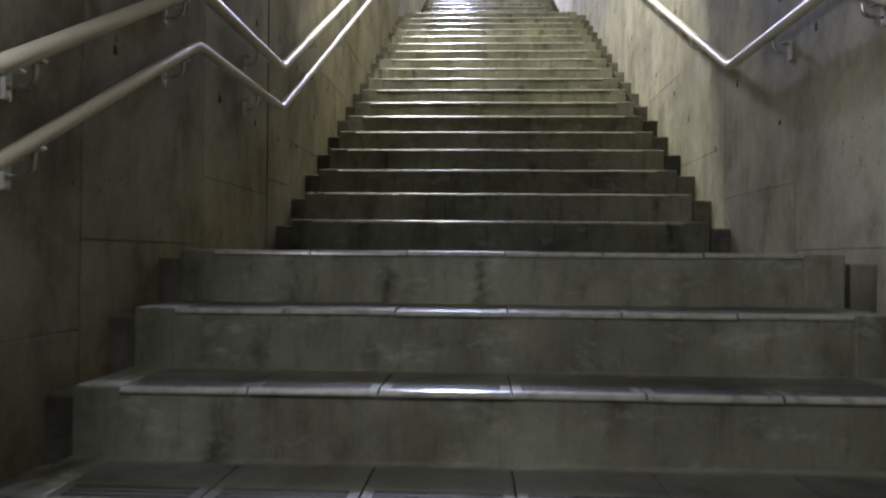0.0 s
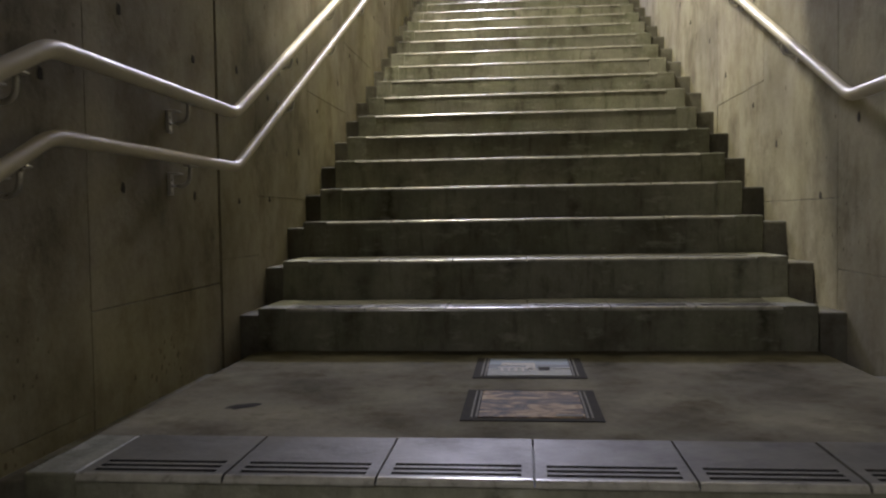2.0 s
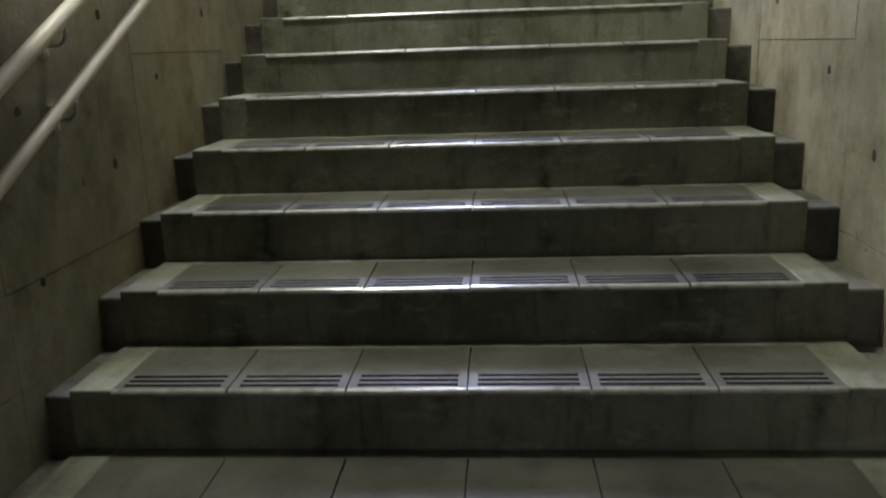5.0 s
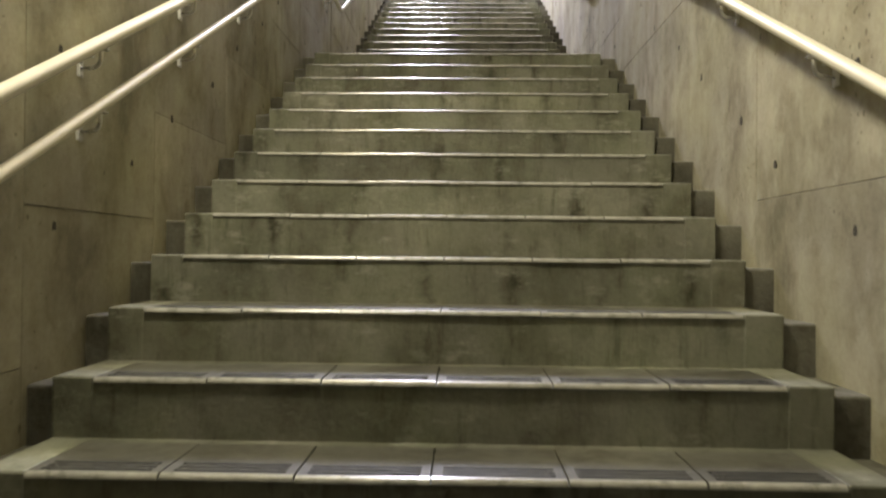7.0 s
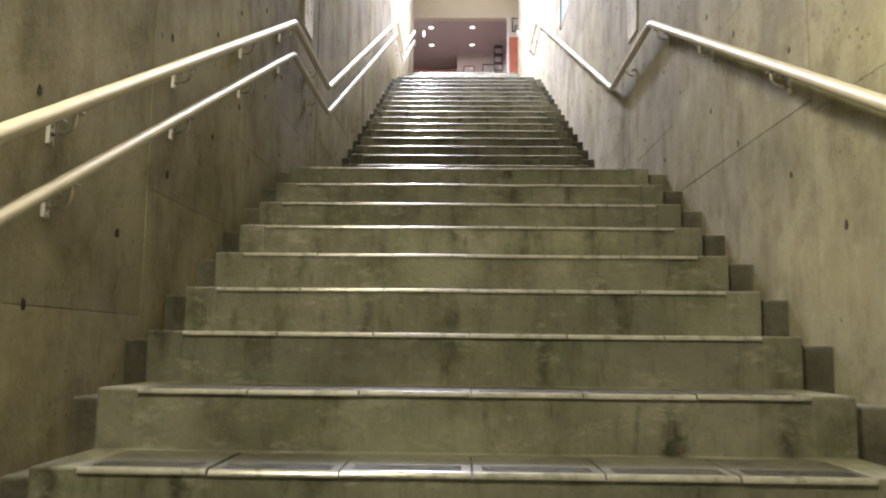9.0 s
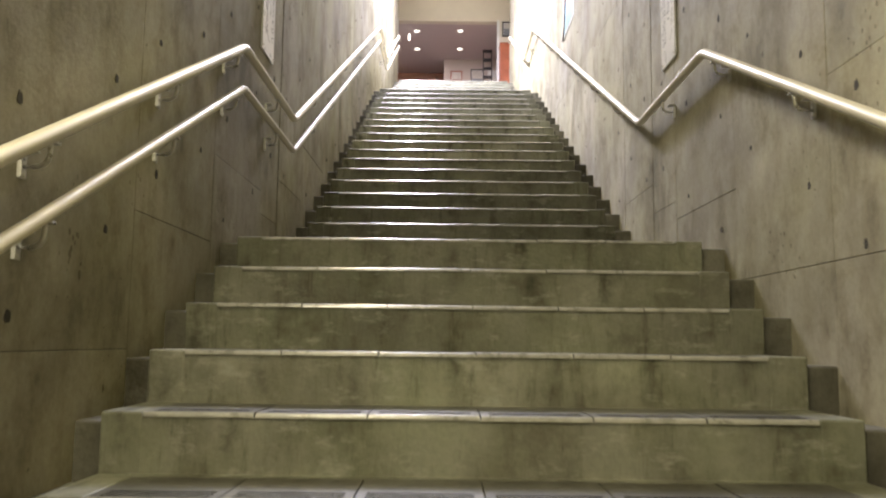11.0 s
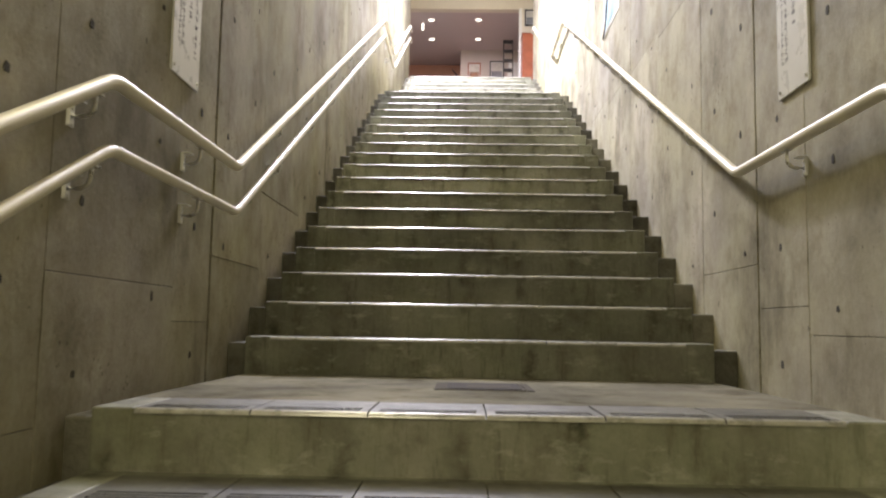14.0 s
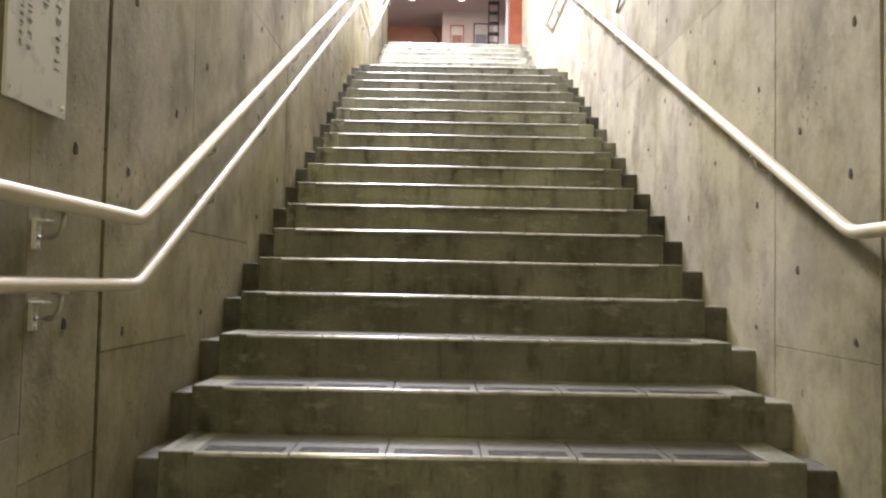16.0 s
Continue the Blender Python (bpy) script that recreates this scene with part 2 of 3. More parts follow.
# ---- mesh helpers ----


def box(bm, x0, x1, y0, y1, z0, z1, mat=0, edge=0.0):
    made = bmesh.ops.create_cube(bm, size=1.0)["verts"]
    for v in made:
        v.co = Vector(((x0 + x1) / 2 + v.co.x * (x1 - x0), (y0 + y1) / 2 + v.co.y * (y1 - y0), (z0 + z1) / 2 + v.co.z * (z1 - z0)))
    faces = {f for v in made for f in v.link_faces}
    for f in faces:
        f.material_index = mat
    if edge:
        edges = list({e for f in faces for e in f.edges})
        bmesh.ops.bevel(bm, geom=edges, offset=edge, segments=2, affect="EDGES", profile=0.5)
    return made


def mesh_of(name, bm, *mats):
    me = bpy.data.meshes.new(name)
    bmesh.ops.recalc_face_normals(bm, faces=bm.faces)
    bm.to_mesh(me)
    bm.free()
    for m in mats:
        me.materials.append(m)
    return me


def part(name, bm, mat, parent=None, label=""):
    """Links a bmesh as one mesh object under a thing."""
    me = mesh_of(name, bm, *(mat if isinstance(mat, (list, tuple)) else [mat]))
    ob = new(name, me)
    ob.parent = parent
    return tagged(ob, label)


def piece(name, me, parent, at):
    ob = new(name, me)
    ob.parent = parent
    ob.location = at
    return ob


def smooth(ob):
    for p in ob.data.polygons:
        p.use_smooth = True
    return ob


def boxes(*specs, edge=0.0):
    bm = bmesh.new()
    for s in specs:
        box(bm, *s, edge=edge)
    return bm


def empty(name, at=(0, 0, 0)):
    ob = new(name)
    ob.location = at
    ob.empty_display_size = 0.1
    return ob


def tube(bm, points, radius, sides=14):
    """A round bar along a polyline, mitred at the corners."""
    rings = []
    pts = [Vector(p) for p in points]
    for i, p in enumerate(pts):
        a = (p - pts[i - 1]).normalized() if i else (pts[1] - p).normalized()
        c = (pts[i + 1] - p).normalized() if i < len(pts) - 1 else a
        d = (a + c).normalized()
        side = d.cross(Vector((1, 0, 0)))
        if side.length < 0.01:
            side = d.cross(Vector((0, 0, 1)))
        side.normalize()
        up = side.cross(d).normalized()
        stretch = 1 / max(0.6, d.dot(a))
        rings.append([bm.verts.new(p + radius * (math.cos(k * math.tau / sides) * side * stretch + math.sin(k * math.tau / sides) * up)) for k in range(sides)])
    for r0, r1 in zip(rings, rings[1:]):
        for k in range(sides):
            bm.faces.new((r0[k], r0[(k + 1) % sides], r1[(k + 1) % sides], r1[k]))
    bm.faces.new(rings[0])
    bm.faces.new(rings[-1][::-1])


def rounded(points, bend=0.05, steps=4):
    """The polyline with its corners turned into short arcs."""
    pts = [Vector(p) for p in points]
    out = [pts[0]]
    for a, p, c in zip(pts, pts[1:], pts[2:]):
        p0, p2 = p + (a - p).normalized() * bend, p + (c - p).normalized() * bend
        for k in range(steps + 1):
            s = k / steps
            out.append(p0 * (1 - s) ** 2 + p * 2 * s * (1 - s) + p2 * s * s)
    out.append(pts[-1])
    return out


# ---- large structure ----
# Walls: a backing slab each side, joints open between cast panels in front of it.
YEND = YTOP + 0.9
H_TOP = 12.2


def wall_slab(name, x0, x1, label):
    prof = [(-7.0, ZLOW - 0.3), (YLOW, ZLOW - 0.3), (0, -0.4), (Y2 - T, -0.4), (Y3 - T - LAND, Z2 - 0.5), (Y3 - T, Z2 - 0.5), (Y4 - LAND, Z3 - 0.5), (YTOP, ZTOP - 0.4), (YEND, ZTOP - 0.4),
            (YEND, H_TOP), (YEND - 1.5, H_TOP), (Y4 - LAND, Z3 + CLEAR + 0.7), (-0.5, CLEAR + 0.6), (YLOW, ZLOW + CLEAR + 0.6), (-7.0, ZLOW + CLEAR + 0.6)]
    bm = bmesh.new()
    ring0 = [bm.verts.new((x0, y, z)) for y, z in prof]
    ring1 = [bm.verts.new((x1, y, z)) for y, z in prof]
    bm.faces.new(ring0)
    bm.faces.new(ring1[::-1])
    for k in range(len(prof)):
        j = (k + 1) % len(prof)
        bm.faces.new((ring0[k], ring0[j], ring1[j], ring1[k]))
    ob = part(name, bm, JOINT)
    return tagged(ob, label, "wall", kind="structure")


wall_left = wall_slab("wall_west", XL - 0.25, XL - 0.012, "tall cast concrete stairwell wall with panel joints")
wall_right = wall_slab("wall_east", XR + 0.012, XR + 0.25, "tall cast concrete stairwell wall with panel joints")


def ceiling_z(y):
    return stair_z(y) + CLEAR


# Ceiling is out of view; its low part keeps lamplight off the first landing.
bm = bmesh.new()
prof = [(-7.0, ZLOW + 2.4), (YLOW, ZLOW + 2.4), (0.0, 2.35), (YDROP, 2.35), (YDROP + 0.002, CLEAR + 0.2), (Y3 - LAND, Z2 + CLEAR), (Y3 - T, Z2 + CLEAR), (Y4 - LAND, Z3 + CLEAR), (Y4 - T, Z3 + CLEAR), (YEND, 10.8), (19.95, 10.8)]
low = [bm.verts.new((XL - 0.012, y, z)) for y, z in prof]
right = [bm.verts.new((XR + 0.012, y, z)) for y, z in prof]
for k in range(len(prof) - 1):
    bm.faces.new((low[k], low[k + 1], right[k + 1], right[k]))
up = bmesh.ops.extrude_face_region(bm, geom=list(bm.faces))["geom"]
for v in up:
    if isinstance(v, bmesh.types.BMVert):
        v.co.z += 0.2
tagged(part("ceiling", bm, WALL), "unseen sloping concrete ceiling, dropped low to shade the first flight", "ceiling", kind="structure")

tagged(part("floor", boxes((XL - 0.25, XR + 0.25, -7.0, YLOW - T + 0.02, ZLOW - 0.3, ZLOW)), LANDING), "worn concrete floor at the foot of the stairs", "floor", kind="structure")
tagged(part("wall_south", boxes((XL - 0.25, XR + 0.25, -7.2, -7.0, ZLOW - 0.3, ZLOW + CLEAR + 0.3)), WALL), "plain concrete wall closing the lower passage", "wall", kind="structure")

# ---- flights of steps ----


def tile_mesh():
    """A 0.3 m tile: bullnosed front, three long grooves, worn flat face. Front edge at y = 0, top at z = 0."""
    bm = bmesh.new()
    w, d, depth, g = 0.297, 0.285, 0.014, 0.007
    xs = [0.0015, 0.024, w - 0.022, w]
    ys = [0.014, 0.026, 0.041, 0.054, 0.069, 0.082, 0.097, d]
    low_rows = (1, 3, 5)

    def quad(*co, mat=0):
        f = bm.faces.new([bm.verts.new(c) for c in co])
        f.material_index = mat
    for i in range(3):
        for j in range(7):
            sunk = i == 1 and j in low_rows
            z = -g if sunk else 0.0
            rib = i == 1 and j in (2, 4)
            quad((xs[i], ys[j], z), (xs[i + 1], ys[j], z), (xs[i + 1], ys[j + 1], z), (xs[i], ys[j + 1], z), mat=2 if sunk else 3 if rib else 0)
            if sunk:
                x0, x1, y0, y1 = xs[1], xs[2], ys[j], ys[j + 1]
                quad((x0, y0, 0), (x1, y0, 0), (x1, y0, -g), (x0, y0, -g), mat=2)
                quad((x0, y1, -g), (x1, y1, -g), (x1, y1, 0), (x0, y1, 0), mat=2)
                quad((x0, y0, 0), (x0, y0, -g), (x0, y1, -g), (x0, y1, 0), mat=2)
                quad((x1, y0, -g), (x1, y0, 0), (x1, y1, 0), (x1, y1, -g), mat=2)
    arc = [(0.014, 0.0)] + [(0.014 - 0.014 * math.sin(a), -0.012 + 0.012 * math.cos(a)) for a in (0.4, 0.8, 1.2, 1.5708)] + [(0.0, -depth)]
    for (y0, z0), (y1, z1) in zip(arc, arc[1:]):
        quad((xs[0], y0, z0), (xs[0], y1, z1), (w, y1, z1), (w, y0, z0), mat=1)
    for x in (xs[0], w):
        f = bm.faces.new([bm.verts.new((x, y, z)) for y, z in arc] + [bm.verts.new((x, d, -depth)), bm.verts.new((x, d, 0))])
    quad((xs[0], d, 0), (w, d, 0), (w, d, -depth), (xs[0], d, -depth))
    bmesh.ops.remove_doubles(bm, verts=bm.verts, dist=0.0002)
    return mesh_of("stair_tile", bm, TILE, NOSE, GROOVE, RIB)


TILE_MESH = tile_mesh()


def step_body(y0, y1, z, bottom):
    """Concrete step: riser set back under the tiles, bed sunk for them, plain margins, gutters by the walls."""
    bm = bmesh.new()
    box(bm, -0.902, 0.902, y0 + 0.006, y0 + 0.286, bottom, z - 0.0135)
    box(bm, -0.902, 0.902, y0 + 0.2845, y1, bottom, z - 0.001)
    box(bm, ML, -0.9005, y0 + 0.003, y1, bottom, z, edge=0.006)
    box(bm, 0.9005, MR, y0 + 0.003, y1, bottom, z, edge=0.006)
    return bm


def gutter_bodies(y0, y1, z, bottom):
    bm = bmesh.new()
    for x0, x1 in ((XL - 0.006, ML - 0.002), (MR + 0.002, XR + 0.006)):
        box(bm, x0, x1, y0 + 0.03, y1 + 0.03, bottom, z - 0.028, edge=0.008)
    return bm


def flight(name, label, y0, z0, n, deep_last, rise=R):
    base = tagged(empty(name, (0, y0, z0)), label, "stairs", kind="structure")
    step_me = mesh_of("step", step_body(0, T + 0.02, 0, -R - 0.03), STEP)
    gut_me = mesh_of("gutter_step", gutter_bodies(0, T, 0, -R - 0.06), GUTTER)
    for k in range(n):
        last = k == n - 1
        at = (0, k * T, (k + 1) * rise)
        if last:
            bm = step_body(0, 0.285, 0, -R - 0.03)
            me = mesh_of("step", bm, STEP)
            st = piece("step", me, base, at)
            piece("gutter_step", mesh_of("gutter_step", gutter_bodies(0, deep_last, 0, -R - 0.06), GUTTER), base, at)
        else:
            st = piece("step", step_me, base, at)
            piece("gutter_step", gut_me, base, at)
        for c in range(6):
            piece("stair_tile", TILE_MESH, st, (-0.9 + 0.3 * c, random.uniform(-0.0015, 0.0015), random.uniform(-0.0008, 0.0012)))
    return base


flight("stairs_1", "concrete steps with grooved nosing tiles below a landing", YLOW + T, ZLOW, N1, LAND - T)
flight("stairs_2", "worn concrete steps with six grooved nosing tiles each", Y2, 0.0, N2, LAND - T)
flight("stairs_3", "worn concrete steps with six grooved nosing tiles each", Y3, Z2, N3, LAND - T, R3)
flight("stairs_4", "brightly lit concrete steps up to the hall", Y4, Z3, N4, 1.2, R4)
for k, (y, z, dy) in enumerate(((0.0, 0.0, LAND), (Y3 - LAND, Z2, LAND), (Y4 - LAND, Z3, LAND))):
    bm = boxes((ML, MR, y + 0.284, y + dy + 0.02, z - 0.25, z - 0.001))
    tagged(part("landing_%d" % (k + 1), bm, LANDING), "stained bare concrete landing between two flights", "landing", kind="structure")

# ---- handrails ----
RAIL_UP, RAIL_LOW = 0.87, 0.68


def rail_path(x, h):
    return [(x, YLOW + T - 0.1, ZLOW + R + h - 0.08), (x, 0.16, h), (x, Y2 - 0.157, h), (x, Y3 - LAND + 0.05, Z2 + h), (x, Y3 - 0.19, Z2 + h),
            (x, Y4 - LAND + 0.05, Z3 + h), (x, Y4 - 0.19, Z3 + h), (x, YTOP + 0.05, ZTOP + h), (x, YTOP + 0.3, ZTOP + h)]


def rail_height(y, h):
    pts = rail_path(0, h)
    for (_, y0, z0), (_, y1, z1) in zip(pts, pts[1:]):
        if y0 <= y <= y1:
            return z0 + (z1 - z0) * (y - y0) / (y1 - y0)
    return pts[-1][2]


def bracket(side):
    """One rail bracket; the wall is at x = 0, the rail at x = 0.065 out, 0 high; side is the way out of the wall."""
    bm = bmesh.new()
    box(bm, 0.0, 0.005, -0.016, 0.016, -0.108, -0.045, edge=0.0015)
    box(bm, 0.0, 0.011, -0.0205, -0.0162, -0.108, -0.045, edge=0.001)
    box(bm, 0.0, 0.035, -0.0225, 0.018, -0.0445, -0.040, edge=0.001)
    for z in (-0.100, -0.060):
        made = bmesh.ops.create_cone(bm, segments=10, radius1=0.006, radius2=0.005, depth=0.004, cap_ends=True)["verts"]
        bmesh.ops.transform(bm, verts=made, matrix=Matrix.Translation((0.008, 0, z)) @ Matrix.Rotation(math.pi / 2, 4, "Y"))
    arm = bmesh.new()
    tube(arm, rounded([(0.004, 0, -0.08), (0.065, 0, -0.08), (0.065, 0, -0.018)], 0.035, 5), 0.0065, 8)
    saddle = boxes((0.053, 0.077, -0.03, 0.03, -0.022, -0.016), edge=0.002)
    for b in (bm, arm, saddle):
        bmesh.ops.scale(b, vec=(side, 1, 1), verts=b.verts)
    return mesh_of("wall_plate", bm, ZINC), smooth_mesh(mesh_of("arm", arm, STEEL)), mesh_of("saddle", saddle, STEEL)


def smooth_mesh(me):
    for p in me.polygons:
        p.use_smooth = True
    return me


def handrail(name, label, x, wall_x, h, radius, stations):
    rail = tagged(empty(name, (x, 0, 0)), label, "handrail", "stair handrails")
    bm = bmesh.new()
    tube(bm, rounded([(0, y, z) for _, y, z in rail_path(0, h)], 0.05), radius, 16)
    smooth(part("rail", bm, RAIL, rail))
    plate, arm, saddle = bracket(1 if wall_x < 0 else -1)
    for y in stations:
        b = empty("bracket")
        b.parent = rail
        b.location = (wall_x - x, y, rail_height(y, h))
        tagged(b, "steel wall bracket")
        for nm, me in (("wall_plate", plate), ("arm", arm), ("saddle", saddle)):
            piece(nm, me, b, (0, 0, 0))
    return rail


STATIONS = [-2.4, -1.6, -0.8, 0.05, 0.9] + [2.05 + 0.84 * k for k in range(6)] + [7.02, 7.86] + [2.05 + 0.84 * k + Y3 - Y2 for k in range(7)] + [14.9, 16.1, 16.95, 17.8]
handrail("handrail", "cream tubular upper handrail on steel wall brackets", XL + 0.07, XL, RAIL_UP, 0.021, STATIONS)
handrail("handrail", "thinner cream lower handrail on steel wall brackets", XL + 0.07, XL, RAIL_LOW, 0.018, STATIONS)
handrail("handrail", "single cream handrail on the brighter wall", XR - 0.065, XR, RAIL_UP, 0.021, [0.73] + [y - 0.06 for y in STATIONS if y != 0.9])

# ---- hall at the top ----
HZ = 9.53                  # low hall ceiling
tagged(part("hall_floor", boxes((-3.6, 3.2, YTOP + 0.284, 24.9, ZTOP - 0.25, ZTOP - 0.002)), FLOOR), "smooth pale floor of the upper hall", "floor", kind="structure")
tagged(part("hall_ceiling", boxes((-3.6, 3.2, 21.08, 24.9, HZ, HZ + 0.2)), SOFFIT), "low mauve painted hall ceiling with downlights", "ceiling", kind="structure")
tagged(part("hall_ceiling_high", boxes((-3.6, XL - 0.25, YEND - 0.2, 20.88, 10.8, 11.0), (XL - 0.25, 3.2, 19.95, 20.88, 10.8, 11.0), (XR + 0.25, 3.2, YEND - 0.2, 19.95, 10.8, 11.0)), PLASTER), "cream plaster ceiling over the stair head", "ceiling", kind="structure")
tagged(part("bulkhead", boxes((-3.6, 1.0, 20.88, 21.08, HZ - 0.02, 11.0)), PLASTER), "cream plaster bulkhead above the hall opening", "bulkhead", kind="structure")
tagged(part("wall_hall_east", boxes((1.0, 3.2, 20.88, 21.08, ZTOP, 11.0)), PLASTER), "cream plaster return wall beside the opening", "wall", kind="structure")
tagged(part("trim", boxes((0.985, 1.04, 20.868, 20.882, ZTOP, HZ), edge=0.003), WHITE), "white painted opening edge strip", "trim", kind="structure")
tagged(part("wall_hall_north", boxes((-0.2, 3.2, YBACK, YBACK + 0.2, ZTOP, HZ)), BACKWALL), "grey plaster hall wall hung with framed pictures", "wall", kind="structure")
tagged(part("wall_hall_recess", boxes((-3.6, -0.2, 24.5, 24.7, ZTOP, HZ)), ORANGE), "terracotta coloured recess wall", "wall", kind="structure")
tagged(part("baseboard", boxes((-0.2, 1.0, YBACK - 0.03, YBACK - 0.002, ZTOP, 8.72), edge=0.003), REDWOOD), "dark red wood wainscot along the hall wall", "wainscot", kind="structure")
tagged(part("wall_hall_sides", boxes((-3.8, -3.6, YEND - 0.2, 24.9, ZTOP - 0.3, 11.0), (3.2, 3.4, YEND - 0.2, 24.9, ZTOP - 0.3, 11.0),
                                      (-3.6, XL - 0.25, YEND - 0.2, YEND, ZTOP - 0.3, 11.0), (XR + 0.25, 3.2, YEND - 0.2, YEND, ZTOP - 0.3, 11.0)), PLASTER), "cream plaster walls closing the hall", "wall", kind="structure")


def framed_picture(x0, x1, y, z0, z1, frame_mat, upper, lower, label):
    ob = tagged(empty("framed_picture", ((x0 + x1) / 2, y, z0)), label, "picture", "hall pictures")
    w, h, b = (x1 - x0) / 2, z1 - z0, 0.028
    for s in ((-w, w, -0.03, -0.002, 0, b), (-w, w, -0.03, -0.002, h - b, h), (-w, -w + b, -0.03, -0.002, b, h - b), (w - b, w, -0.03, -0.002, b, h - b)):
        part("frame_bar", boxes(s, edge=0.002), frame_mat, ob)
    part("mount", boxes((-w + b, w - b, -0.014, -0.002, b, h - b)), WHITE, ob)
    part("print_upper", boxes((-w + b + 0.012, w - b - 0.012, -0.018, -0.0142, h * 0.52, h - b - 0.012)), upper, ob)
    part("print_lower", boxes((-w + b + 0.012, w - b - 0.012, -0.018, -0.0142, b + 0.012, h * 0.52)), lower, ob)
    return ob


GREYPRINT = plain("grey_print", (0.30, 0.31, 0.34), 0.4, 0.0, 0.4, 20)
PALEPRINT = plain("pale_print", (0.66, 0.63, 0.58), 0.4, 0.0, 0.2, 20)
RUSTPRINT = plain("rust_print", (0.36, 0.15, 0.07), 0.4, 0.0, 0.4, 20)
framed_picture(-0.03, 0.27, YBACK - 0.002, 8.76, 9.22, REDWOOD, PALEPRINT, RUSTPRINT, "small picture in a dark red wooden frame")
framed_picture(0.48, 0.81, YBACK - 0.002, 8.76, 9.27, BLACK, PALEPRINT, GREYPRINT, "picture in a black frame on the grey wall")
framed_picture(1.10, 1.36, 20.88, 9.16, 9.5, BLACK, PALEPRINT, GREYPRINT, "black framed picture on the cream wall")

cab = tagged(empty("cabinet", (1.06, 23.2, ZTOP)), "plain white cabinet against the hall wall", "cabinet")
part("body", boxes((-0.16, 0.17, -0.17, 0.165, 0.06, 1.86), edge=0.006), WHITE, cab)
part("plinth", boxes((-0.15, 0.16, -0.15, 0.16, 0.0, 0.06)), BLACK, cab)
part("door", boxes((-0.155, 0.165, -0.19, -0.171, 0.07, 1.85), edge=0.004), WHITE, cab)

locker = tagged(empty("wooden_cupboard", (1.15, 20.66, ZTOP)), "tall reddish-brown wooden cupboard beside the opening", "cupboard")
part("body", boxes((-0.12, 0.36, -0.18, 0.2, 0.05, 1.58), edge=0.005), REDWOOD, locker)
part("top", boxes((-0.13, 0.37, -0.19, 0.21, 1.58, 1.61), edge=0.004), REDWOOD, locker)
part("plinth", boxes((-0.11, 0.35, -0.16, 0.2, 0.0, 0.05)), BLACK, locker)
door = part("door", boxes((-0.115, 0.355, -0.199, -0.181, 0.06, 1.57), edge=0.004), REDWOOD, locker)
part("handle", boxes((0.28, 0.30, -0.225, -0.199, 0.8, 0.92), edge=0.004), STEEL, door, "steel handle")

rack = tagged(empty("leaflet_rack", (0.86, 22.4, ZTOP)), "tall black metal leaflet rack with slanted shelves", "rack")
for x in (-0.10, 0.10):
    bm = bmesh.new()
    tube(bm, [(x, -0.05, 0.0), (x, 0.12, 2.2)], 0.014, 8)
    part("post", bm, BLACK, rack)
for k in range(9):
    z = 0.35 + k * 0.22
    y = -0.05 + 0.17 * z / 2.2
    part("shelf", boxes((-0.09, 0.09, y - 0.05, y + 0.01, z, z + 0.018), (-0.09, 0.09, y - 0.06, y - 0.048, z, z + 0.06), edge=0.002), BLACK, rack)

ledge = tagged(empty("white_ledge", (-1.0, 24.1, ZTOP)), "low white partition with a pale top", "partition")
part("panel", boxes((-2.4, 0.78, 0.0, 0.06, 0.0, 1.46)), WHITE, ledge)
part("cap", boxes((-2.4, 0.78, -0.03, 0.09, 1.46, 1.5), edge=0.005), WHITE, ledge)
bm = bmesh.new()
tube(bm, rounded([(0, 0, 0), (0, -0.0, 1.75), (-0.12, 0.35, 2.0)], 0.06), 0.014, 10)
pole = tagged(part("leaning_pole", bm, BLACK), "thin dark pole standing by the recess corner", "pole")
pole.location = (-0.28, 23.7, ZTOP)


def downlight(x, y):
    ob = tagged(empty("downlight", (x, y, HZ)), "round recessed ceiling downlight, lit", "lamp", "hall downlights")
    bm = bmesh.new()
    bmesh.ops.create_cone(bm, cap_ends=False, segments=24, radius1=0.075, radius2=0.06, depth=0.012)
    r = part("rim", bm, WHITE, ob)
    r.location.z = -0.006
    bm = bmesh.new()
    bmesh.ops.create_cone(bm, cap_ends=True, segments=24, radius1=0.058, radius2=0.058, depth=0.004)
    d = part("diffuser", bm, GLOW, ob)
    d.location.z = -0.005
    return ob


one = downlight(-0.82, 21.53)
for x, y in ((-0.85, 22.69), (0.18, 21.5), (0.19, 22.66)):
    copy_thing(one, pose(x, y, HZ))


def pendant(x, y):
    ob = tagged(empty("pendant_lamp", (x, y, HZ)), "small tubular pendant lamp, lit", "lamp", "hall pendants")
    bm = bmesh.new()
    tube(bm, [(0, 0, 0), (0, 0, -0.06)], 0.004, 6)
    part("cord", bm, BLACK, ob)
    bm = bmesh.new()
    tube(bm, [(0, 0, -0.06), (0, 0, -0.2)], 0.018, 10)
    part("tube", bm, GLOW, ob)
    return ob


one = pendant(-1.0, 21.6)
copy_thing(one, pose(-1.42, 21.6, HZ))

